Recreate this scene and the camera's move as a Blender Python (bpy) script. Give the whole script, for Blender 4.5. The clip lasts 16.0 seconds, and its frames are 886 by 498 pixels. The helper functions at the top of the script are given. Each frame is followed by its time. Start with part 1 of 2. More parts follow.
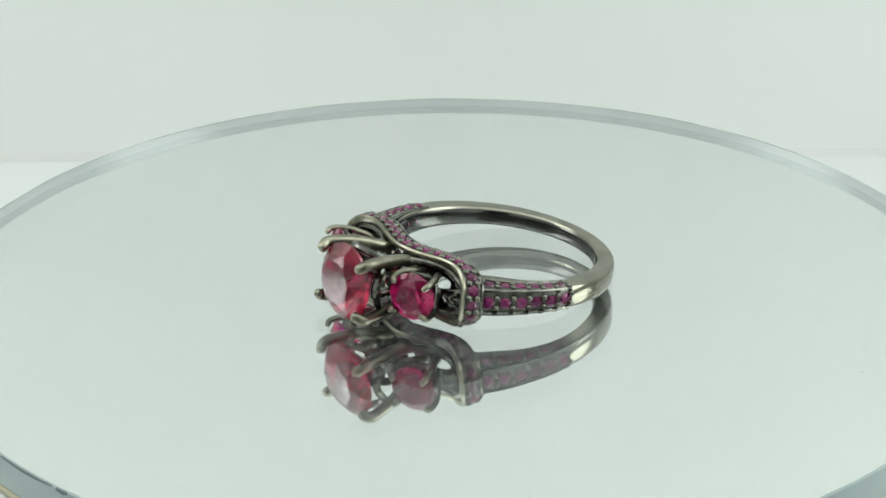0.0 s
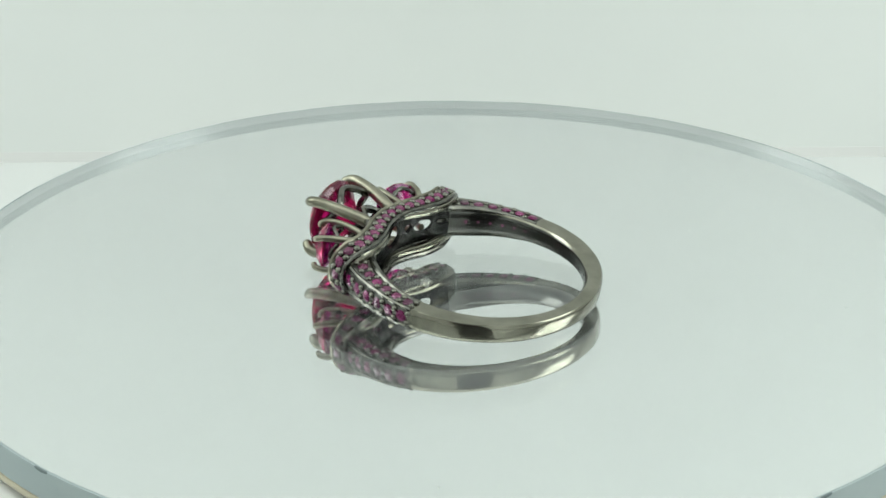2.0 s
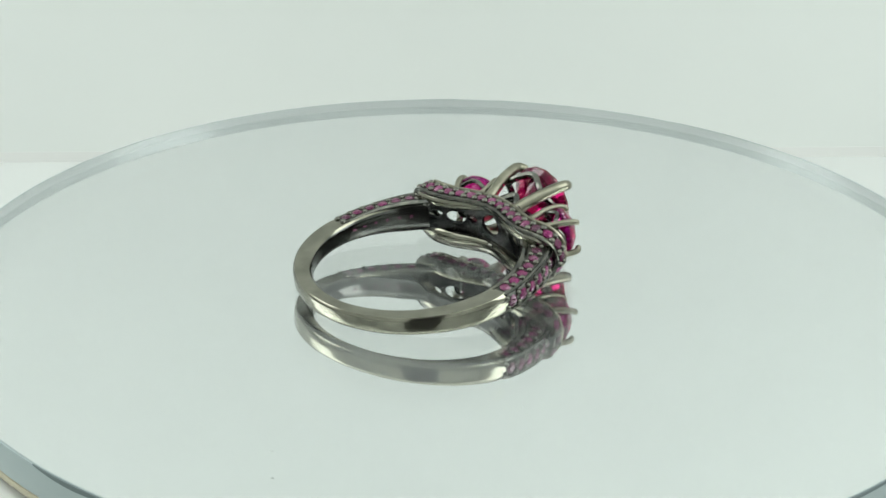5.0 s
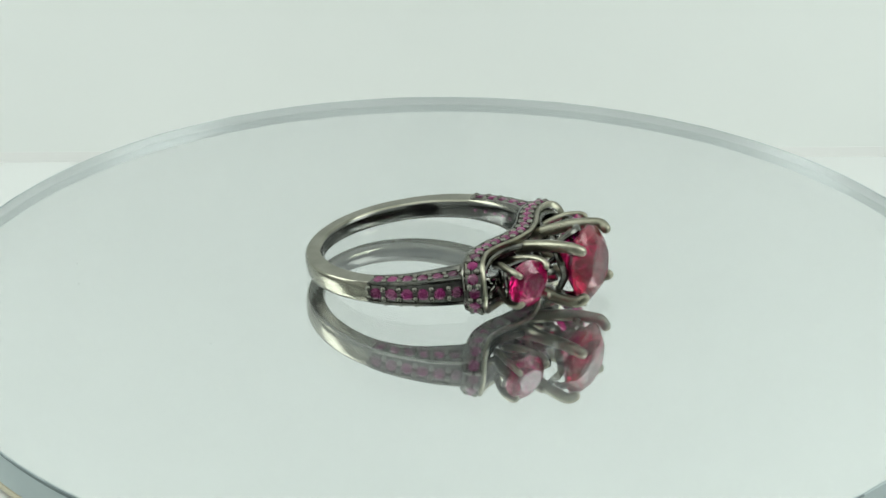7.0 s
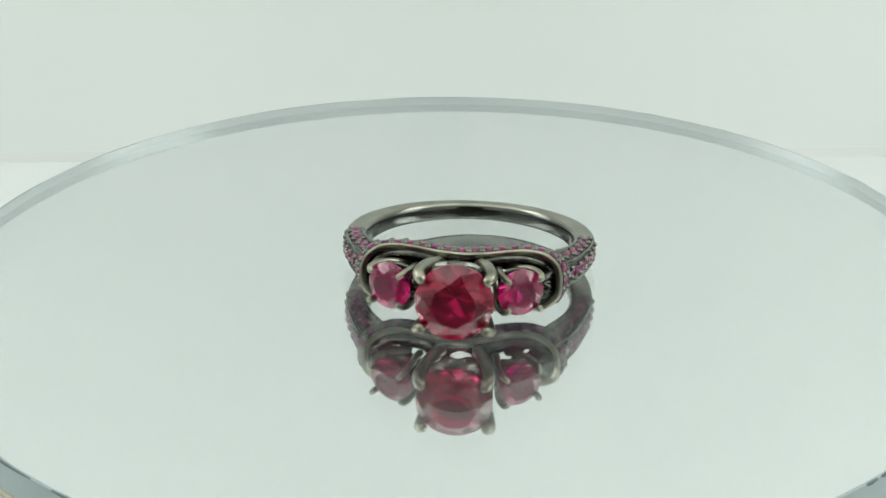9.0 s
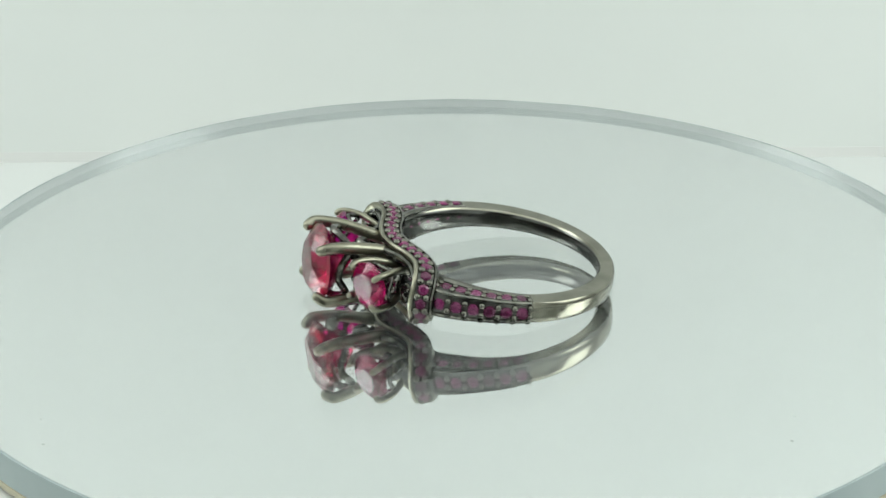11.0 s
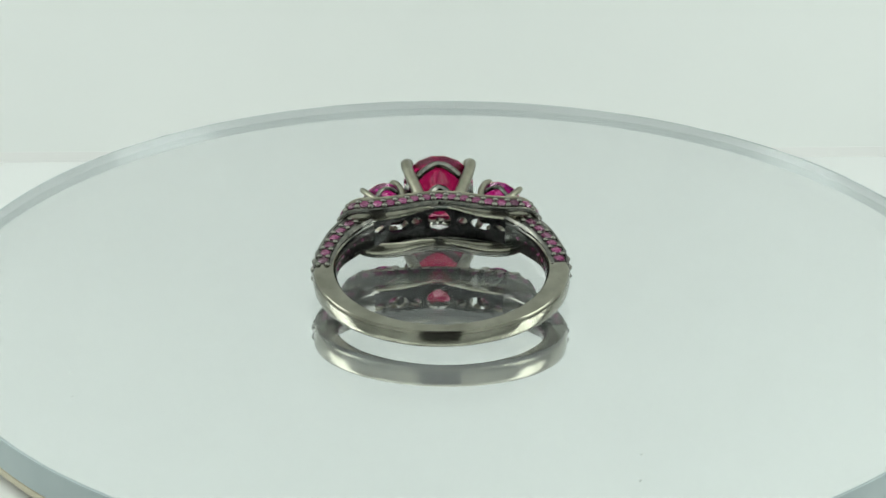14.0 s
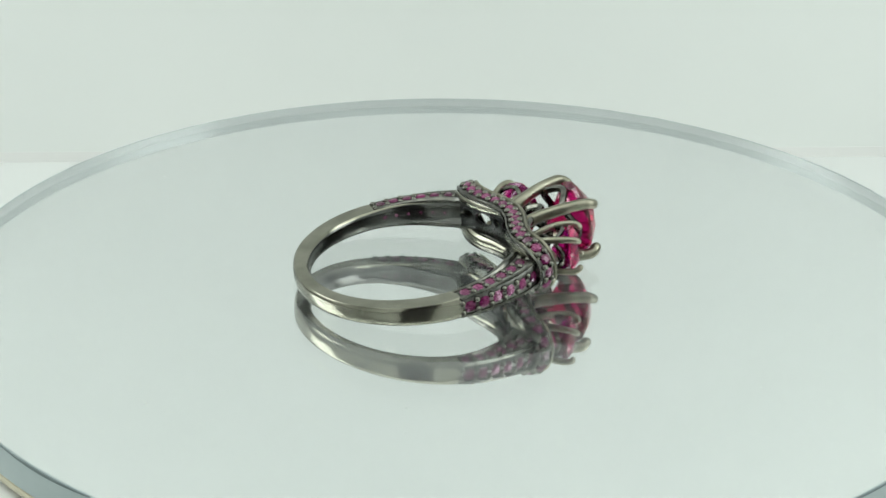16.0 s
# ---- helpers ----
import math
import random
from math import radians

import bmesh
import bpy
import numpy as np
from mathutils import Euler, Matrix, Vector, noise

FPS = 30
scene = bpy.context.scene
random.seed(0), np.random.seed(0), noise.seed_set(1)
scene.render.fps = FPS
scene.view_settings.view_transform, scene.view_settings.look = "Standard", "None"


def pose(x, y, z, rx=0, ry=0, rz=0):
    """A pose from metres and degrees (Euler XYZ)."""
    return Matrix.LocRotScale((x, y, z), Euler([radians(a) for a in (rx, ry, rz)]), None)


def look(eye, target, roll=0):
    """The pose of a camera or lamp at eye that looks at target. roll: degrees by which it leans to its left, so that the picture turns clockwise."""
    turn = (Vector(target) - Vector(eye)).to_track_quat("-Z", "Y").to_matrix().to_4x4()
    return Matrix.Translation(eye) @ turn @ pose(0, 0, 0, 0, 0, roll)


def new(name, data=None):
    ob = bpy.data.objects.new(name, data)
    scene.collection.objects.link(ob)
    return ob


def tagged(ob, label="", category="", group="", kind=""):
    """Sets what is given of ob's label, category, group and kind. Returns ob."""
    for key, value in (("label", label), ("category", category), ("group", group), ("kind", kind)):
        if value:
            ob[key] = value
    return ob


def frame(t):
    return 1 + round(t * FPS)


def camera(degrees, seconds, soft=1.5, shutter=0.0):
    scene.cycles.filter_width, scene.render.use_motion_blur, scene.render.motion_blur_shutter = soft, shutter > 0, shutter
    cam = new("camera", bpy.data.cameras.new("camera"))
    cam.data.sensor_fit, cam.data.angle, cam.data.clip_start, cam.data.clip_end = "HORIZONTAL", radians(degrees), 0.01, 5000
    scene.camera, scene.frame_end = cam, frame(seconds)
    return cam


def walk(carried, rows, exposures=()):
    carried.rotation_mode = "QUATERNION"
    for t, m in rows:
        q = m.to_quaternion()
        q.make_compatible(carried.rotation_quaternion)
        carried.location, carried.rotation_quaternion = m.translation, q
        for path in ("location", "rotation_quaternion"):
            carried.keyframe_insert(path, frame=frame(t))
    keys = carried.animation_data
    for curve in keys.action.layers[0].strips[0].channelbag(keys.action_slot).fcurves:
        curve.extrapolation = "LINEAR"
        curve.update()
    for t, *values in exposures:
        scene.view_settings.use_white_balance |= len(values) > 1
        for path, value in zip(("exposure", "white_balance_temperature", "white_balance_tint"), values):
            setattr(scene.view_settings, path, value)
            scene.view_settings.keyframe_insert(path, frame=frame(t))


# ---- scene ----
# Camera: fixed before the turntable, looking down at the ring.
cam = camera(24.714, 16.0)
EYE = Vector((0.0, -0.15554, 0.07323))
AIM = EYE + Vector((-0.005346, 0.910655, -0.413133)) * 0.16
LEAN = 0.34
walk(cam, [(0.0, look(EYE, AIM, LEAN)), (16.0, look(EYE, AIM, LEAN))])

U = 0.000815            # the ring is drawn in steps of this many metres
SPIN = -34.68           # degrees a second
GLASS = 0.0026        # thickness of the mirror glass
RIM = 0.0440            # radius of the mirror plate

# ---- light: a small white photo tent, a soft lamp on either side and one above ----
world = bpy.data.worlds.new("room")
world.use_nodes = True
world.node_tree.nodes["Background"].inputs[0].default_value = (0.16, 0.17, 0.165, 1)
world.node_tree.nodes["Background"].inputs[1].default_value = 0.35
scene.world = world


def area(name, eye, target, sx, sy, watts, colour):
    lamp = bpy.data.lights.new(name, "AREA")
    lamp.shape, lamp.size, lamp.size_y, lamp.energy, lamp.color = "RECTANGLE", sx, sy, watts, colour
    ob = new(name, lamp)
    ob.matrix_world = look(eye, target)
    return ob


LAMP = (0.915, 1.0, 0.96)
area("lamp_left", (-0.195, 0.03, 0.128), (0, 0, 0.02), 0.11, 0.145, 0.210, LAMP)
area("lamp_right", (0.195, -0.02, 0.128), (0, 0, 0.02), 0.11, 0.145, 0.210, LAMP)
area("lamp_top", (0.0, -0.055, 0.250), (0, -0.055, 0), 0.46, 0.24, 0.405, LAMP)
scene.view_settings.exposure = 0.0


# ---- materials ----
def material(name, colour, rough=0.5, metal=0.0, trans=0.0, ior=1.45, spots=None, scale=400.0, bump=0.0, spread=0.0):
    m = bpy.data.materials.new(name)
    m.use_nodes = True
    nt = m.node_tree
    b = nt.nodes["Principled BSDF"]
    b.inputs["Base Color"].default_value = (*colour, 1)
    b.inputs["Roughness"].default_value = rough
    b.inputs["Metallic"].default_value = metal
    b.inputs["Transmission Weight"].default_value = trans
    b.inputs["IOR"].default_value = ior
    if spots:
        co = nt.nodes.new("ShaderNodeTexCoord")
        big = nt.nodes.new("ShaderNodeTexNoise")
        big.inputs["Scale"].default_value, big.inputs["Detail"].default_value = scale, 6
        nt.links.new(co.outputs["Object"], big.inputs["Vector"])
        mix = nt.nodes.new("ShaderNodeMix")
        mix.data_type = "RGBA"
        mix.inputs["A"].default_value, mix.inputs["B"].default_value = (*colour, 1), (*spots, 1)
        ramp = nt.nodes.new("ShaderNodeMapRange")
        ramp.inputs["From Min"].default_value, ramp.inputs["From Max"].default_value = 0.38, 0.66
        nt.links.new(big.outputs["Fac"], ramp.inputs["Value"])
        nt.links.new(ramp.outputs["Result"], mix.inputs["Factor"])
        nt.links.new(mix.outputs["Result"], b.inputs["Base Color"])
        fine = nt.nodes.new("ShaderNodeTexNoise")
        fine.inputs["Scale"].default_value, fine.inputs["Detail"].default_value = scale * 7, 4
        nt.links.new(co.outputs["Object"], fine.inputs["Vector"])
        if spread:
            rr = nt.nodes.new("ShaderNodeMapRange")
            rr.inputs["To Min"].default_value, rr.inputs["To Max"].default_value = max(0.02, rough - spread), rough + spread
            nt.links.new(fine.outputs["Fac"], rr.inputs["Value"])
            nt.links.new(rr.outputs["Result"], b.inputs["Roughness"])
        if bump:
            bp = nt.nodes.new("ShaderNodeBump")
            bp.inputs["Strength"].default_value, bp.inputs["Distance"].default_value = bump, 0.0001
            nt.links.new(fine.outputs["Fac"], bp.inputs["Height"])
            nt.links.new(bp.outputs["Normal"], b.inputs["Normal"])
    return m


METAL = material("gunmetal", (0.29, 0.278, 0.228), 0.15, 1.0, spots=(0.205, 0.196, 0.155), scale=420, bump=0.06, spread=0.10)
OXIDE = material("oxidised_metal", (0.13, 0.13, 0.12), 0.32, 1.0, spots=(0.06, 0.06, 0.055), scale=900, bump=0.12, spread=0.08)
BLACK = material("blackened_metal", (0.05, 0.05, 0.05), 0.28, 1.0, spots=(0.022, 0.022, 0.022), scale=1500, bump=0.3, spread=0.1)
GRAIN = material("dark_grain_metal", (0.17, 0.166, 0.142), 0.26, 1.0, spots=(0.11, 0.107, 0.095), scale=900)
RUBY = material("ruby_red", (0.43, 0.013, 0.055), 0.05, 0.0, 0.86, 1.62)
RUBY_BACK = material("ruby_purple", (0.52, 0.008, 0.14), 0.05, 0.0, 0.88, 1.62)
PINK = material("ruby_pink", (0.62, 0.013, 0.14), 0.05, 0.0, 0.88, 1.62)
PINK_BACK = material("ruby_violet", (0.60, 0.010, 0.34), 0.05, 0.0, 0.88, 1.62)
PAVE = material("small_pink_stone", (0.50, 0.025, 0.14), 0.05, 0.0, 0.62, 1.6)
nt = PAVE.node_tree
vary = nt.nodes.new("ShaderNodeObjectInfo")
shade = nt.nodes.new("ShaderNodeMix")
shade.data_type = "RGBA"
shade.inputs["A"].default_value, shade.inputs["B"].default_value = (0.16, 0.010, 0.075, 1), (0.50, 0.02, 0.235, 1)
nt.links.new(vary.outputs["Random"], shade.inputs["Factor"])
nt.links.new(shade.outputs["Result"], nt.nodes["Principled BSDF"].inputs["Base Color"])
CLAWS = material("worn_olive_metal", (0.31, 0.295, 0.232), 0.30, 1.0, spots=(0.20, 0.19, 0.145), scale=420, bump=0.06, spread=0.07)
INNER = material("darker_inner_metal", (0.115, 0.114, 0.106), 0.15, 1.0, spots=(0.11, 0.11, 0.105), scale=420, bump=0.05, spread=0.06)
HEAD = material("dark_head_metal", (0.175, 0.17, 0.148), 0.17, 1.0, spots=(0.085, 0.085, 0.08), scale=1100, bump=0.10, spread=0.07)
CLEAR = material("clear_glass", (0.994, 0.998, 0.996), 0.0, 0.0, 1.0, 1.5)
GROUND = material("ground_glass_edge", (0.36, 0.42, 0.43), 0.5, 0.0, spots=(0.41, 0.47, 0.475), scale=120, bump=0.1)
CHIP_BEVEL = material("chips_and_bevel_reflection", (0.14, 0.175, 0.18), 0.6)
PLASTIC = material("white_plastic", (0.82, 0.815, 0.79), 0.35, spots=(0.79, 0.785, 0.76), scale=60)
CREAM = material("cream_plastic", (0.54, 0.49, 0.37), 0.4, spots=(0.48, 0.43, 0.32), scale=90)
TENT = material("white_tent_cloth", (0.80, 0.81, 0.795), 0.9, spots=(0.77, 0.785, 0.77), scale=9, bump=0.15)
PAPER = material("white_paper", (0.64, 0.645, 0.635), 0.85, spots=(0.62, 0.63, 0.62), scale=12, bump=0.1)
GREYER = material("greyer_backdrop", (0.77, 0.785, 0.77), 0.9, spots=(0.755, 0.77, 0.755), scale=30, bump=0.1)
HEM = material("pinkish_hem", (0.80, 0.79, 0.78), 0.9, spots=(0.78, 0.77, 0.76), scale=40, bump=0.1)
DUST = material("dust", (0.52, 0.54, 0.52), 0.9)


def silver():
    m = bpy.data.materials.new("dusty_mirror")
    m.use_nodes = True
    nt = m.node_tree
    out = nt.nodes["Material Output"]
    b = nt.nodes["Principled BSDF"]
    b.inputs["Base Color"].default_value = (0.885, 0.897, 0.90, 1)
    b.inputs["Metallic"].default_value, b.inputs["Roughness"].default_value = 1.0, 0.0
    d = nt.nodes.new("ShaderNodeBsdfDiffuse")
    d.inputs["Color"].default_value = (0.72, 0.76, 0.75, 1)
    mix = nt.nodes.new("ShaderNodeMixShader")
    n = nt.nodes.new("ShaderNodeTexNoise")
    n.inputs["Scale"].default_value = 60
    r = nt.nodes.new("ShaderNodeMapRange")
    r.inputs["To Min"].default_value, r.inputs["To Max"].default_value = 0.02, 0.042
    nt.links.new(n.outputs["Fac"], r.inputs["Value"])
    nt.links.new(r.outputs["Result"], mix.inputs["Fac"])
    nt.links.new(b.outputs["BSDF"], mix.inputs[1])
    nt.links.new(d.outputs["BSDF"], mix.inputs[2])
    nt.links.new(mix.outputs["Shader"], out.inputs["Surface"])
    return m


MIRROR = silver()


def frosted():
    """The ground side of the glass: mostly matt, with a faint sheen."""
    m = bpy.data.materials.new("frosted_side")
    m.use_nodes = True
    nt = m.node_tree
    d, g = nt.nodes.new("ShaderNodeBsdfDiffuse"), nt.nodes.new("ShaderNodeBsdfGlossy")
    d.inputs["Color"].default_value = (0.47, 0.50, 0.495, 1)
    g.inputs["Color"].default_value, g.inputs["Roughness"].default_value = (0.9, 0.92, 0.91, 1), 0.20
    n = nt.nodes.new("ShaderNodeTexNoise")
    n.inputs["Scale"].default_value = 150
    r = nt.nodes.new("ShaderNodeMapRange")
    r.inputs["To Min"].default_value, r.inputs["To Max"].default_value = 0.07, 0.13
    mix = nt.nodes.new("ShaderNodeMixShader")
    nt.links.new(n.outputs["Fac"], r.inputs["Value"])
    nt.links.new(r.outputs["Result"], mix.inputs["Fac"])
    nt.links.new(d.outputs["BSDF"], mix.inputs[1])
    nt.links.new(g.outputs["BSDF"], mix.inputs[2])
    nt.links.new(mix.outputs["Shader"], nt.nodes["Material Output"].inputs["Surface"])
    return m


FROST = frosted()


# ---- mesh helpers ----
def part(name, bm, mat, parent=None, label="", scale=1.0, smooth=40.0):
    """One mesh object from a bmesh, under its thing."""
    if scale != 1.0:
        bmesh.ops.scale(bm, vec=(scale,) * 3, verts=bm.verts)
    bmesh.ops.recalc_face_normals(bm, faces=bm.faces)
    me = bpy.data.meshes.new(name)
    bm.to_mesh(me)
    bm.free()
    me.materials.append(mat)
    if smooth:
        me.shade_smooth()
        me.set_sharp_from_angle(angle=radians(smooth))
    ob = new(name, me)
    if parent:
        ob.parent = parent
    return tagged(ob, label)


def spline(points, steps):
    """Catmull-Rom through the points, each a tuple of numbers."""
    pts = [np.array(q, float) for q in points]
    pts = [2 * pts[0] - pts[1]] + pts + [2 * pts[-1] - pts[-2]]
    made = []
    for i in range(1, len(pts) - 2):
        a, b, c, d = pts[i - 1:i + 3]
        for k in range(steps):
            t = k / steps
            made.append(0.5 * (2 * b + (c - a) * t + (2 * a - 5 * b + 4 * c - d) * t * t + (3 * b - a - 3 * c + d) * t ** 3))
    made.append(pts[-2])
    return made


def wire(bm, path, radii, sides=10, flat=1.0, closed=False, round_ends=True):
    """A round bar along a path; radii: a number or one for each point."""
    pts = [Vector(q[:3]) for q in path]
    n = len(pts)
    radii = [radii] * n if isinstance(radii, (int, float)) else list(radii)
    if round_ends and not closed:
        for end in (0, -1):
            d = (pts[end] - pts[1 if end == 0 else -2]).normalized()
            r = radii[end]
            extra = [(pts[end] + d * r * math.sin(a), r * math.cos(a)) for a in (0.5, 0.95, 1.3)]
            if end == 0:
                pts = [e[0] for e in reversed(extra)] + pts
                radii = [e[1] for e in reversed(extra)] + radii
            else:
                pts += [e[0] for e in extra]
                radii += [e[1] for e in extra]
        n = len(pts)
    up = Vector((0.31, 0.2, 0.93))
    rings = []
    for i in range(n):
        if closed:
            t = (pts[(i + 1) % n] - pts[i - 1]).normalized()
        else:
            t = (pts[min(i + 1, n - 1)] - pts[max(i - 1, 0)]).normalized()
        side = t.cross(up)
        if side.length < 1e-4:
            side = t.orthogonal()
        side.normalize()
        up = side.cross(t).normalized()
        rings.append([bm.verts.new(pts[i] + (side * math.cos(a) + up * flat * math.sin(a)) * radii[i])
                      for a in (2 * math.pi * k / sides for k in range(sides))])
    for i in range(n if closed else n - 1):
        a, b = rings[i], rings[(i + 1) % n]
        for k in range(sides):
            bm.faces.new((a[k], a[(k + 1) % sides], b[(k + 1) % sides], b[k]))
    if not closed:
        bm.faces.new(rings[0])
        bm.faces.new(list(reversed(rings[-1])))


def sweep(bm, frames, profile, closed=False):
    """A section (x, y pairs) carried along frames (origin, xaxis, yaxis); profile may be a function of the step."""
    rings = []
    for i, (o, ax, ay) in enumerate(frames):
        sec = profile(i) if callable(profile) else profile
        rings.append([bm.verts.new(Vector(o) + Vector(ax) * x + Vector(ay) * y) for x, y in sec])
    k = len(rings[0])
    for i in range(len(rings) if closed else len(rings) - 1):
        a, b = rings[i], rings[(i + 1) % len(rings)]
        for j in range(k):
            bm.faces.new((a[j], a[(j + 1) % k], b[(j + 1) % k], b[j]))
    if not closed:
        bm.faces.new(rings[0])
        bm.faces.new(list(reversed(rings[-1])))


def lathe(bm, section, sides=96):
    """A closed section of (radius, z) turned round the z axis."""
    rings = [[bm.verts.new((r * math.cos(a), r * math.sin(a), z)) for r, z in section]
             for a in (2 * math.pi * i / sides for i in range(sides))]
    k = len(section)
    for i in range(sides):
        a, b = rings[i], rings[(i + 1) % sides]
        for j in range(k):
            bm.faces.new((a[j], a[(j + 1) % k], b[(j + 1) % k], b[j]))


def box(bm, x0, y0, z0, x1, y1, z1, bevel=0.0):
    v = [bm.verts.new((x, y, z)) for x in (x0, x1) for y in (y0, y1) for z in (z0, z1)]
    for f in ((0, 1, 3, 2), (4, 6, 7, 5), (0, 4, 5, 1), (2, 3, 7, 6), (0, 2, 6, 4), (1, 5, 7, 3)):
        bm.faces.new([v[i] for i in f])
    if bevel:
        bmesh.ops.bevel(bm, geom=list(bm.edges), offset=bevel, segments=2, affect="EDGES")


def brilliant(bm, r, crown=0.34, depth=0.86, table=0.58):
    """A round brilliant cut, girdle at z = 0, table up."""
    pts = []
    for k in range(8):
        a, h = math.pi * k / 4, math.pi * (k + 0.5) / 4
        pts.append((table * math.cos(a), table * math.sin(a), crown))
        pts.append((0.80 * math.cos(h), 0.80 * math.sin(h), crown * 0.60))
        pts.append((0.34 * math.cos(h), 0.34 * math.sin(h), -depth * 0.70))
    for k in range(16):
        a = math.pi * k / 8
        pts.append((math.cos(a), math.sin(a), 0.03))
        pts.append((math.cos(a), math.sin(a), -0.05))
    pts.append((0, 0, -depth))
    vs = [bm.verts.new((x * r, y * r, z * r)) for x, y, z in pts]
    bmesh.ops.convex_hull(bm, input=vs)


def small_cut(bm, r):
    """A small single-cut stone of a few facets."""
    pts = [(0.55 * math.cos(math.pi * k / 3), 0.55 * math.sin(math.pi * k / 3), 0.30) for k in range(6)]
    pts += [(math.cos(math.pi * (k + 0.5) / 4), math.sin(math.pi * (k + 0.5) / 4), z) for k in range(8) for z in (0.0, -0.08)]
    pts.append((0, 0, -0.7))
    bmesh.ops.convex_hull(bm, input=[bm.verts.new((x * r, y * r, z * r)) for x, y, z in pts])


def upright(place, normal, along):
    """The pose with z along normal and x near along."""
    z = Vector(normal).normalized()
    y = z.cross(Vector(along)).normalized()
    m = Matrix((y.cross(z), y, z)).transposed().to_4x4()
    m.translation = Vector(place)
    return m


# ---- the setting: table and tent ----
TABLE = -0.0225
BACK = 0.081
tagged(part("table_top", (lambda b: (box(b, -0.3, -0.3, TABLE - 0.01, 0.3, BACK + 0.03, TABLE), b)[1])(bmesh.new()), PAPER, smooth=0),
       "smooth white paper surface under the turntable", "table", kind="structure")


def tent_wall(name, x0, y0, z0, x1, y1, z1, label):
    bm = bmesh.new()
    box(bm, x0, y0, z0, x1, y1, z1)
    return tagged(part(name, bm, TENT, smooth=0), label, "wall", kind="structure")


T0, T1 = TABLE - 0.01, 0.26
ASKEW = pose(-0.05, BACK, 0, 0, 0, 2.3) @ pose(0.05, -BACK, 0)       # the backdrop stands a little askew
tent_wall("wall_back", -0.32, BACK, T0, 0.32, BACK + 0.006, T1, "plain white cloth backdrop behind the turntable").matrix_world = ASKEW
tent_wall("wall_left", -0.306, -0.3, T0, -0.3, BACK + 0.03, T1, "plain white cloth side of the tent")
tent_wall("wall_right", 0.3, -0.3, T0, 0.306, BACK + 0.03, T1, "plain white cloth side of the tent")
tent_wall("wall_front_left", -0.3, -0.206, T0, -0.06, -0.2, T1, "plain white cloth front beside the opening")
tent_wall("wall_front_right", 0.06, -0.206, T0, 0.3, -0.2, T1, "plain white cloth front beside the opening")
tagged(tent_wall("ceiling", -0.306, -0.306, T1, 0.306, BACK + 0.03, T1 + 0.006, "plain white cloth roof of the tent"), category="ceiling")

# faintly greyer upright strip on the backdrop, visible in the mirror
bm = bmesh.new()
box(bm, -0.0068, BACK - 0.00002, 0.0015, 0.0014, BACK, 0.030)
tagged(part("backdrop_strip", bm, GREYER, smooth=0), "slightly greyer upright strip on the white backdrop", "trim", kind="structure").matrix_world = ASKEW

bm = bmesh.new()
box(bm, -0.3, BACK - 0.00004, TABLE, 0.3, BACK, TABLE + 0.0014)
tagged(part("baseboard", bm, HEM, smooth=0), "faintly pinkish hem along the foot of the backdrop", "trim", kind="structure").matrix_world = ASKEW

# ---- the turntable ----
base = tagged(new("turntable_base"), "plain white plastic turntable base under the mirror plate", "turntable")
bm = bmesh.new()
lathe(bm, [(0.0001, TABLE), (0.0430, TABLE), (0.0462, TABLE + 0.002), (0.0466, -GLASS - 0.0017), (0.0460, -GLASS - 0.0011), (0.0001, -GLASS - 0.0011)])
part("base_body", bm, PLASTIC, base)


plate = tagged(new("mirror_plate"), "round glass mirror plate with grey edge on cream tray", "mirror")
bm = bmesh.new()
lathe(bm, [(0.00001, -GLASS + 0.000004), (RIM - 0.00012, -GLASS + 0.000004), (RIM - 0.00012, -0.00003), (RIM - 0.00015, 0.0), (0.00001, 0.0)], 160)
glass = part("glass", bm, CLEAR, plate, smooth=30)
glass.visible_shadow = False
glass.data.materials.append(FROST)
glass.data.materials.append(GROUND)
for face in glass.data.polygons:
    if abs(face.normal.z) < 0.9:
        face.material_index = 1 if abs(face.normal.z) < 0.3 else 2
bm = bmesh.new()
lathe(bm, [(0.00001, -GLASS - 0.0002), (RIM - 0.00012, -GLASS - 0.0002), (RIM - 0.00012, -GLASS), (0.00001, -GLASS)], 160)
part("mirror_backing", bm, MIRROR, plate, "silvered back of the mirror", smooth=30)
bm = bmesh.new()
lathe(bm, [(RIM - 0.00006, -0.00255), (RIM + 0.00004, -0.00255), (RIM + 0.00004, -0.00003), (RIM - 0.00006, -0.00001)], 160)
part("ground_edge", bm, GROUND, plate, "ground grey glass edge")

bm = bmesh.new()
lathe(bm, [(0.0001, -GLASS - 0.0007), (RIM + 0.00005, -GLASS - 0.0006), (RIM + 0.00016, -GLASS - 0.00045), (RIM + 0.00016, -GLASS - 0.0001), (RIM + 0.0001, -GLASS - 0.00002),
           (RIM - 0.0001, -GLASS - 0.00002), (RIM - 0.0001, -GLASS - 0.0004), (0.0001, -GLASS - 0.0004)], 160)
part("tray", bm, CREAM, plate, "thin cream plastic tray")

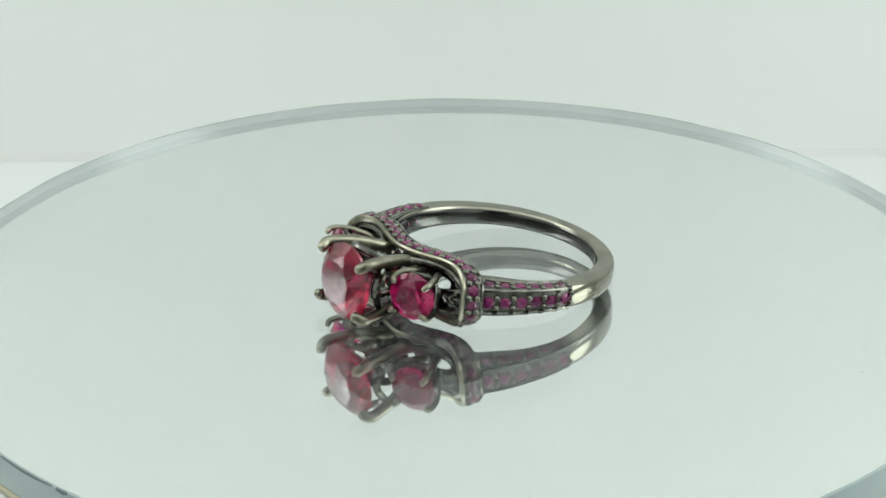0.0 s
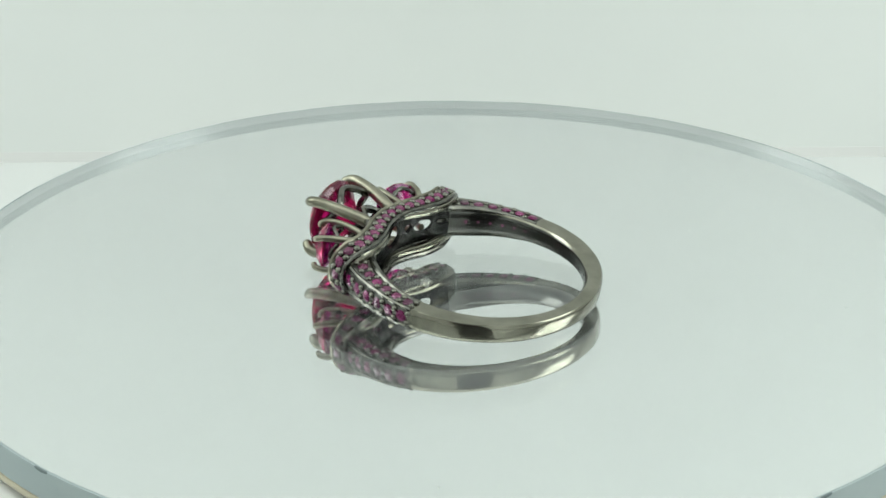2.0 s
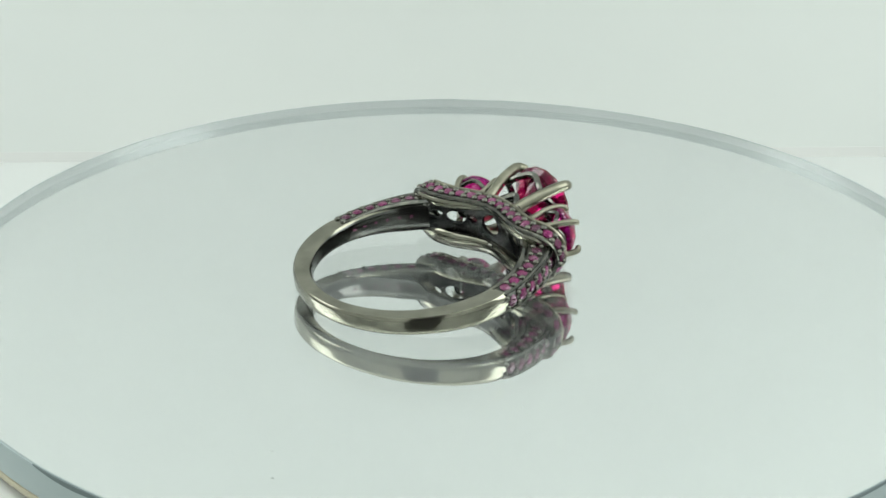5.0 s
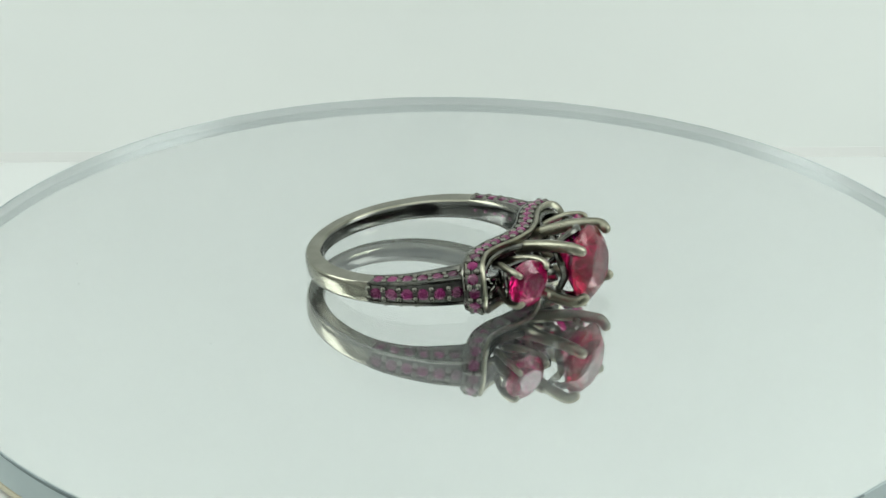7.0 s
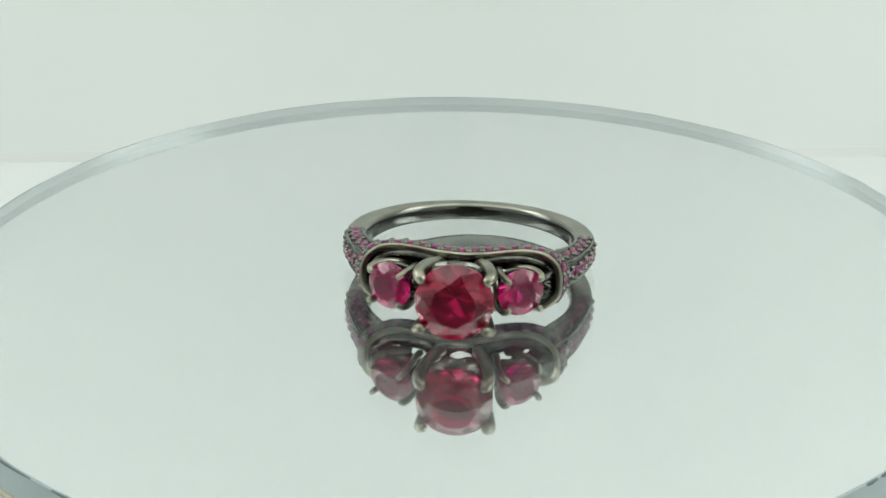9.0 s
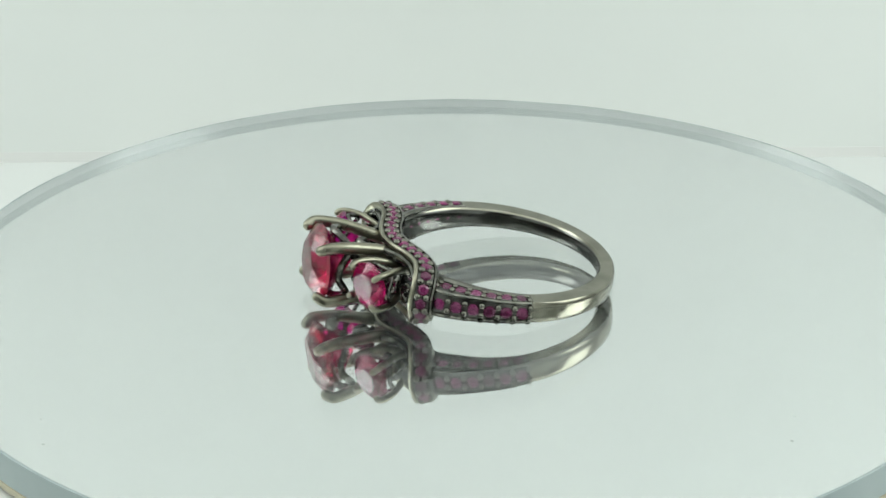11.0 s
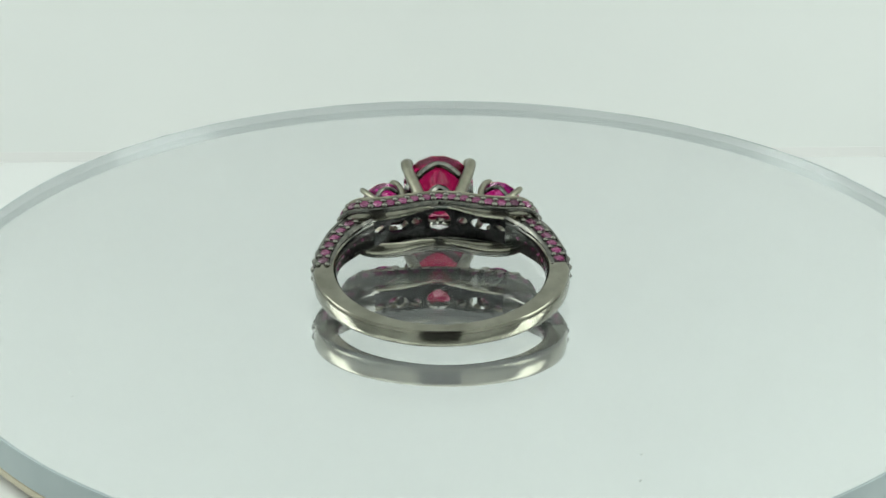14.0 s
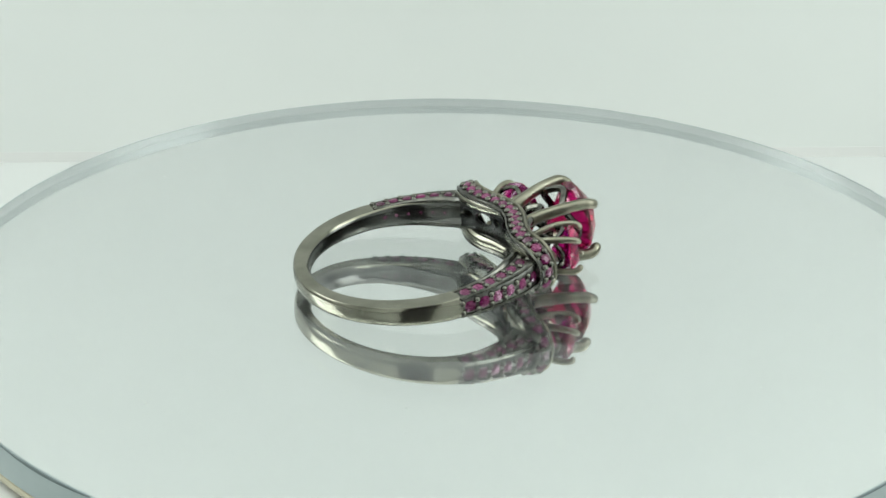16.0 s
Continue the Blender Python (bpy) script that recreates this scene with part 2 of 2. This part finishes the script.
# nicks along the upper edge, and long arcs painting the bevel's dark reflection: start and end in degrees, depth in
# metres
for a0, a1, deep in ((223, 231, 0.00018), (231.5, 233, 0.0003), (256.8, 258.6, 0.0003), (263.6, 265.2, 0.00028), (265.8, 266.9, 0.00022), (267.8, 268.6, 0.00022),
                     (297, 298.8, 0.00022), (3, 4.6, 0.0003), (14.2, 15.6, 0.0002), (40, 51, 0.0004), (56, 69.5, 0.00022), (87.8, 89.4, 0.0003), (89.4, 97, 0.00014),
                     (104, 133, 0.00026), (140, 152, 0.00012), (170, 180, 0.0002), (158, 168, 0.0003), (183, 193, 0.0003), (318, 320, 0.0002), (340, 343, 0.00018)):
    steps = max(3, int(a1 - a0) + 1)
    bm = bmesh.new()
    sweep(bm, [((0, 0, 0), (math.cos(radians(a)), math.sin(radians(a)), 0), (0, 0, 1)) for a in np.linspace(a0, a1, steps)],
          lambda i: [(RIM - 0.00002, -0.000005), (RIM + 0.00007, -0.00003), (RIM + 0.00007, -0.00006 - deep * math.sin(math.pi * (i + 0.5) / steps)),
                     (RIM - 0.00002, -0.00006 - deep * math.sin(math.pi * (i + 0.5) / steps))])
    part("nick_and_bevel_line", bm, CHIP_BEVEL, plate, "dark mark for nicks and bevel reflection on the glass edge")
# specks of dust
for x, y, r in ((0.0169, 0.0280, 0.00016), (-0.0019, 0.0230, 0.00014), (0.0326, -0.0135, 0.00016), (-0.0190, -0.0345, 0.00016), (-0.027, 0.012, 0.0001), (0.021, -0.006, 0.0001)):
    bm = bmesh.new()
    bmesh.ops.create_icosphere(bm, subdivisions=1, radius=r * 0.8)
    bmesh.ops.transform(bm, matrix=Matrix.Translation((x, y, 0.00002)) @ Matrix.Diagonal((1.3, 0.8, 0.25, 1)), verts=bm.verts)
    part("dust_speck", bm, DUST, plate, "speck of grey dust")

# ---- the ring ----
ring = tagged(new("ring"), "dark gunmetal ring with three red stones lying on a mirror", "ring")
RIN = 10.7


def outer(f):
    """Outer radius of the shank at f degrees from its back."""
    return float(np.interp(abs(f), (0, 22, 45, 65, 83, 98, 112, 124, 136), (12.35, 12.45, 12.74, 12.95, 13.04, 13.15, 13.3, 13.7, 14.1)))


def half(f):
    return float(np.interp(abs(f), (0, 50, 85, 100, 136), (0.90, 0.95, 1.08, 1.18, 1.45)))


def shank_section(f):
    ro, h = outer(f), half(f)
    k = float(np.interp(abs(f), (86, 92), (0.0, 1.0)))          # bevelled where the stones are set
    q = (1 - k) * 0.18 + k * 0.42                               # how far the bevel reaches in
    w = (1 - k) * (h - 0.14) + k * (h - 0.36)
    return [(RIN + 0.12, -h + 0.18), (RIN, -h + 0.42), (RIN - 0.03, 0), (RIN, h - 0.42), (RIN + 0.12, h - 0.18), (RIN + 0.3, h), (ro - q, h),
            (ro - 0.04 - 0.08 * k, w), (ro + 0.03, w * 0.6), (ro + 0.05, 0), (ro + 0.03, -w * 0.6), (ro - 0.04 - 0.08 * k, -w), (ro - q, -h), (RIN + 0.3, -h)]


def radial(f):
    a = radians(f)
    return Vector((math.sin(a), -math.cos(a), 0))


bm = bmesh.new()
angles = [-91 + 2.6 * i for i in range(71)]
sweep(bm, [((0, 0, 0), radial(f), (0, 0, 1)) for f in angles], lambda i: shank_section(angles[i]))
for side in (-1, 1):
    fs = [side * (90 + 2.5 * i) for i in range(21)]
    sweep(bm, [((0, 0, 0), radial(f), (0, 0, 1)) for f in fs],
          lambda i: [(min(x, RIN + 0.55), z + math.copysign(0.02, z)) for x, z in shank_section(fs[i])])
shank = part("shank", bm, METAL, ring, "polished dark gunmetal band", U)
# the faces inside the band take a darker tone than its outside
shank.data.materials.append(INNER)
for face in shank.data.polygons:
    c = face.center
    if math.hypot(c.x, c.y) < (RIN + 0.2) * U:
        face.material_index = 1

STONE = {}
for kind, mat in (("pink", PAVE),):
    bm = bmesh.new()
    small_cut(bm, 0.57 * U)
    ob = part("pave_stone", bm, mat, smooth=0)
    STONE[kind] = ob.data
    bpy.data.objects.remove(ob)


def pave(parent, m, size=1.0):
    """One small stone, its own object on the shared mesh."""
    ob = new("pave_stone", STONE["pink"])
    ob.parent = parent
    m = m.copy()
    m.translation = m.translation * U
    ob.matrix_basis = m @ Matrix.Scale(size, 4)
    return ob


bm = bmesh.new()
bmesh.ops.create_icosphere(bm, subdivisions=2, radius=U)
ob = part("grain", bm, GRAIN, smooth=60)
BEAD = ob.data
bpy.data.objects.remove(ob)


def bead(parent, place, r):
    """A small metal grain beside a stone, its own object on the shared mesh."""
    ob = new("grain", BEAD)
    ob.parent = parent
    ob.matrix_basis = Matrix.Translation(Vector(place) * U) @ Matrix.Scale(r, 4)
    return ob


# shoulders: three rows of stones, on the outer face and on both bevels
for side in (-1, 1):
    bm = bmesh.new()
    fs = [side * (91 + 3 * i) for i in range(16)]
    sweep(bm, [((0, 0, 0), radial(f), (0, 0, 1)) for f in fs], lambda i: [(x - 0.10 if x > RIN + 1 else x + 0.3, z) for x, z in shank_section(fs[i])])
    shoulder = part("shoulder", bm, OXIDE, ring, "oxidised shoulder set with small pink stones", U)
    bm = bmesh.new()
    for sgn in (-1, 1):
        path = [radial(f) * (outer(f) - 0.26) + Vector((0, 0, sgn * (half(f) - 0.16))) for f in fs]
        wire(bm, path, 0.2, 6)
        path = [radial(f) * (RIN + 0.62) + Vector((0, 0, sgn * (half(f) - 0.02))) for f in fs]
        wire(bm, path, 0.18, 6)
    part("shoulder_rail", bm, HEAD, shoulder, "polished rail", U)
    for i in range(7):
        f = side * (94.6 + i * 7.1)
        r, h = outer(f), half(f)
        along = radial(f).cross(Vector((0, 0, 1)))
        pave(shoulder, upright(radial(f) * (r - 0.05), radial(f), along), 1.12)
        for e in ((-0.5, 0.5) if i in (0, 6) else (side * 0.5,)):
            g = f + e * 7.1
            for z in (-0.5, 0.5):
                bead(shoulder, radial(g) * (outer(g) - 0.09) + Vector((0, 0, z)), 0.36)
        for sgn in (-1, 1):
            nor = (radial(f) * 0.15 + Vector((0, 0, sgn))).normalized()
            mid = radial(f) * (r + RIN + 0.4) * 0.5 + Vector((0, 0, sgn * h))
            pave(shoulder, upright(mid + nor * 0.05, nor, along))
            g = f + 3.55
            gr = (outer(g) + RIN + 0.4) * 0.5
            for q, z in ((outer(g) - gr - 0.45, half(g)), (outer(g) - gr + 0.45, half(g))):
                bead(shoulder, radial(g) * (outer(g) - q) + Vector((0, 0, sgn * z)), 0.32)

# the drilled backs of the outer row, seen inside the band
bm = bmesh.new()
bmesh.ops.create_icosphere(bm, subdivisions=2, radius=0.20 * U)
ob = part("stone_back", bm, PAVE, smooth=60)
DRILL = ob.data
bpy.data.objects.remove(ob)
for side in (-1, 1):
    for i in range(6):
        ob = new("stone_back", DRILL)
        ob.parent = shank
        ob.matrix_basis = Matrix.Translation((radial(side * (94.6 + i * 7.1)) * (RIN + 0.02) + Vector((0, 0, 0.12))) * U)

# the pave loop round the head: over the top, down a collar on either side, and back below
quarter = [((0, 11.25, 2.58), (0, 0, 1)), ((2.2, 10.85, 2.62), (0, 0, 1)), ((4.6, 10.0, 2.66), (0, -0.05, 1)), ((6.8, 9.65, 2.62), (0.05, -0.1, 1)),
           ((8.6, 9.95, 2.40), (0.30, -0.05, 0.95)), ((9.75, 10.35, 1.65), (0.80, 0.2, 0.60)), ((10.15, 10.6, 0.7), (0.93, 0.33, 0.1)), ((10.2, 10.65, 0), (0.93, 0.36, 0))]


def mirrored(q, sx, sz):
    (x, y, z), (a, b, c) = q
    deep = float(np.interp(abs(x), (6.8, 9.75), (1.12, 1.0))) if sz < 0 else 1.0
    return ((x * sx, y, z * sz * deep), (a * sx, b, c * sz))


loop = (quarter + [mirrored(q, 1, -1) for q in reversed(quarter[:-1])] + [mirrored(q, -1, -1) for q in quarter[1:]]
        + [mirrored(q, -1, 1) for q in reversed(quarter[:-1])])
smooth_loop = spline([(*a, *b) for a, b in loop], 5)[:-1]
n_loop = len(smooth_loop)
frames = []
for i, q in enumerate(smooth_loop):
    o, nor = Vector(q[:3]), Vector(q[3:]).normalized()
    tan = (Vector(smooth_loop[(i + 1) % n_loop][:3]) - Vector(smooth_loop[i - 1][:3])).normalized()
    wide = tan.cross(nor).normalized()
    frames.append((o, wide, wide.cross(tan).normalized(), tan))
bm = bmesh.new()
sweep(bm, [(o, w, n) for o, w, n, t in frames], [(-0.72, -0.85), (0.72, -0.85), (0.98, -0.5), (0.98, 0.08), (-0.98, 0.08), (-0.98, -0.5)], True)
band = part("pave_loop", bm, HEAD, ring, "raised wavy band set with small pink stones", U)
bm = bmesh.new()
sweep(bm, [(o, w, n) for o, w, n, t in frames], [(-0.8, 0.02), (0.8, 0.02), (0.8, 0.17), (-0.8, 0.17)], True)
part("channel", bm, OXIDE, band, "dark oxidised channel", U)
RAIL_FRONT = 1 if frames[0][1].y > 0 else -1        # the side towards the stones
for e in (-1, 1):
    bm = bmesh.new()
    wire(bm, [o + w * e * 0.98 + n * 0.02 for o, w, n, t in frames], 0.27 if e == RAIL_FRONT else 0.22, 8, closed=True, flat=1.4)
    part("loop_rail", bm, CLAWS if e == RAIL_FRONT else HEAD, band, "polished rail", U)
lengths = np.cumsum([0] + [(frames[(i + 1) % n_loop][0] - frames[i][0]).length for i in range(n_loop)])
count = 36
for k in range(count):
    for step, what in ((0.0, "stone"), (0.5, "grain")):
        d = (k + step) / count * lengths[-1]
        i = int(np.searchsorted(lengths, d, side="right")) - 1
        u = (d - lengths[i]) / (lengths[i + 1] - lengths[i])
        a, b = frames[i], frames[(i + 1) % n_loop]
        o, w, n, t = (a[j].lerp(b[j], u) for j in range(4))
        if what == "stone":
            pave(band, upright(o + n * 0.30, n, t))
        else:
            for e in (-0.44, 0.44):
                bead(band, o + n * 0.22 + w * e, 0.39)

# arches that run on from the shank to the middle of the loop, above and below
for sgn in (-1, 1):
    bm = bmesh.new()
    wing = [radial(f) * 11.2 + Vector((0, 0, sgn * (half(f) - 0.02))) for f in (94, 106, 117, 128, 138)]
    wing += [Vector((5.2, 9.85, sgn * 2.0)), Vector((2.6, 10.65, sgn * 2.15))]
    path = spline([(-q.x, q.y, q.z) for q in wing] + [(0, 10.95, sgn * 2.2)] + [tuple(q) for q in reversed(wing)], 5)
    wire(bm, path, [min(0.42, 0.12 + 0.022 * min(i, len(path) - 1 - i)) for i in range(len(path))], 8)
    part("arch", bm, HEAD, ring, "polished arched bar", U)

for sgn in (-1, 1):
    for side in (-1, 1):
        bm = bmesh.new()
        path = spline([(side * 9.6, 9.75, sgn * 1.2), (side * 8.5, 9.1, sgn * 1.85), (side * 6.4, 8.85, sgn * 2.1), (side * 4.2, 9.2, sgn * 2.15), (side * 2.2, 10.0, sgn * 2.2), (side * 0.5, 10.55, sgn * 2.3)], 5)
        wire(bm, path, [0.60 - 0.36 * i / len(path) for i in range(len(path))], 10, 1.55)
        part("wing", bm, METAL, ring, "smooth tapering bar under the pave band", U)

# thin straps inside the band, from the collars to the roots of the large claws
for sgn in (-1, 1):
    for side in (-1, 1):
        bm = bmesh.new()
        path = spline([(side * 9.2, 10.9, sgn * 0.9), (side * 8.3, 11.0, sgn * 1.65), (side * 6.4, 10.9, sgn * 2.1), (side * 4.2, 11.4, sgn * 2.15), (side * 2.4, 12.6, sgn * 2.15)], 5)
        wire(bm, path, [0.26 + 0.10 * i / len(path) for i in range(len(path))], 8)
        part("strap", bm, HEAD, ring, "thin worn metal strap", U)

# pierced plate under the stones
bm = bmesh.new()
NU, NV = 110, 30
holes = [(0, 0.1, 1.3, 1.3), (-2.5, 0.25, 0.55, 0.5), (2.5, 0.25, 0.55, 0.5), (-4.6, 0.05, 1.2, 0.85), (4.6, 0.05, 1.2, 0.85), (-6.9, 0.35, 0.75, 0.55), (6.9, 0.35, 0.75, 0.55)]
grid = {}
for i in range(NU + 1):
    f = radians(-40 + 80 * i / NU)
    for j in range(NV + 1):
        z = (-1 + 2.0 * j / NV) * float(np.interp(abs(math.degrees(f)), (15, 40), (1.75, 1.36)))
        grid[i, j] = [bm.verts.new((math.sin(f) * r, math.cos(f) * r, z)) for r in (10.75, 11.2)]
keep = set()
for i in range(NU):
    for j in range(NV):
        x, z = 11 * radians(-40 + 80 * (i + 0.5) / NU), -1.85 + 3.7 * (j + 0.5) / NV
        if all(((x - a) / p) ** 2 + ((z - b) / q) ** 2 > 1 for a, b, p, q in holes):
            keep.add((i, j))
for i, j in keep:
    c = [grid[i, j], grid[i + 1, j], grid[i + 1, j + 1], grid[i, j + 1]]
    bm.faces.new([v[0] for v in c])
    bm.faces.new([v[1] for v in reversed(c)])
    for (di, dj), (p, q) in {(0, -1): (0, 1), (1, 0): (1, 2), (0, 1): (2, 3), (-1, 0): (3, 0)}.items():
        if (i + di, j + dj) not in keep:
            bm.faces.new((c[p][0], c[p][1], c[q][1], c[q][0]))
bmesh.ops.delete(bm, geom=[v for v in bm.verts if not v.link_faces], context="VERTS")
part("gallery_plate", bm, BLACK, ring, "dark pierced plate under the stones", U)


def setting(name, centre, turn, r, prong_r, reach, label):
    """A four-claw basket: local y is the stone's axis, the girdle at y = 0."""
    m = Matrix.Translation(centre) @ Matrix.Rotation(radians(turn), 4, "Z")
    bm = bmesh.new()
    for y, q, th in ((-0.45 * r, 0.88, 0.10), (-1.15 * r, 0.52, 0.11)):
        wire(bm, [m @ Vector((q * r * math.cos(a), y + 0.15 * r * math.cos(4 * a), q * r * math.sin(a))) for a in (2 * math.pi * i / 40 for i in range(40))],
             th * r, 8, closed=True)
    basket = part(name, bm, HEAD, ring, label, U)
    for sx in (-1, 1):
        for sz in (-1, 1):
            path = [m @ Vector((sx * x * r, y * r, sz * z * r)) for x, y, z in reach]
            fine = spline([tuple(q) for q in path], 5)
            bm = bmesh.new()
            wire(bm, fine, [prong_r * (1.12 - 0.2 * i / (len(fine) - 1)) for i in range(len(fine))], 10)
            part("prong", bm, CLAWS, basket, "rounded metal claw", U)
    return m


def gem(name, m, r, mat, back, label):
    """A cut stone; the facets below the girdle take the purple of its second colour."""
    bm = bmesh.new()
    brilliant(bm, r)
    for face in bm.faces:
        face.material_index = int(face.calc_center_median().z < -0.06 * r)
    bmesh.ops.transform(bm, matrix=m @ Matrix.Rotation(radians(-90), 4, "X") @ Matrix.Rotation(radians(11), 4, "Z"), verts=bm.verts)
    ob = part(name, bm, mat, ring, label, U, smooth=0)
    ob.data.materials.append(back)
    return ob


CLAW = [(0.50, -1.72, 0.42), (0.58, -1.35, 0.56), (0.77, -0.72, 0.70), (0.89, -0.17, 0.75), (0.905, 0.04, 0.725), (0.83, 0.18, 0.65)]
CLAW_S = [(0.28, -1.85, 0.36), (0.46, -1.3, 0.60), (0.71, -0.62, 0.74), (0.80, -0.05, 0.76), (0.78, 0.28, 0.70), (0.70, 0.37, 0.62)]
m = setting("centre_setting", (0.05, 18.6, -0.06), 0, 3.9, 0.6, CLAW, "four-claw basket")
gem("centre_stone", m, 3.9, RUBY, RUBY_BACK, "large round faceted red stone")
for side in (-1, 1):
    m = setting("side_setting", (side * 6.5 + 0.3, 14.95, 0.04), -side * 27, 2.4, 0.34, CLAW_S, "small four-claw basket")
    gem("side_stone", m, 2.4, PINK, PINK_BACK, "round faceted pinkish red stone")
    bm = bmesh.new()
    for z in (-0.9, 0.0, 0.9):
        wire(bm, spline([(side * 9.5, 10.4, z * 1.3), (side * 8.9, 11.3, z), (side * 8.0, 11.7, z * 0.7), (side * 7.0, 11.6, z * 0.4)], 5), 0.26, 8)
    wire(bm, spline([(side * 8.6, 11.5, -1.1), (side * 8.9, 11.7, -0.4), (side * 8.3, 11.9, 0.1), (side * 8.8, 11.6, 0.7)], 5), 0.2, 8)
    part("scroll", bm, HEAD, ring, "small dark scroll bars", U)


def motions():
    lay = pose(0, 0, 0, 0, 0, 127.21) @ pose(-1.361 * U, -4.012 * U, 2.303 * U, 6.0, -0.426)
    rows = [i * 0.5 for i in range(33)]
    walk(ring, [(t, pose(0, 0, 0, 0, 0, SPIN * t) @ lay) for t in rows])
    walk(plate, [(t, pose(0.00024, 0, 0, 0, 0, SPIN * t) @ pose(-0.00041, 0.00013, 0, -0.017, -0.525)) for t in rows])


motions()
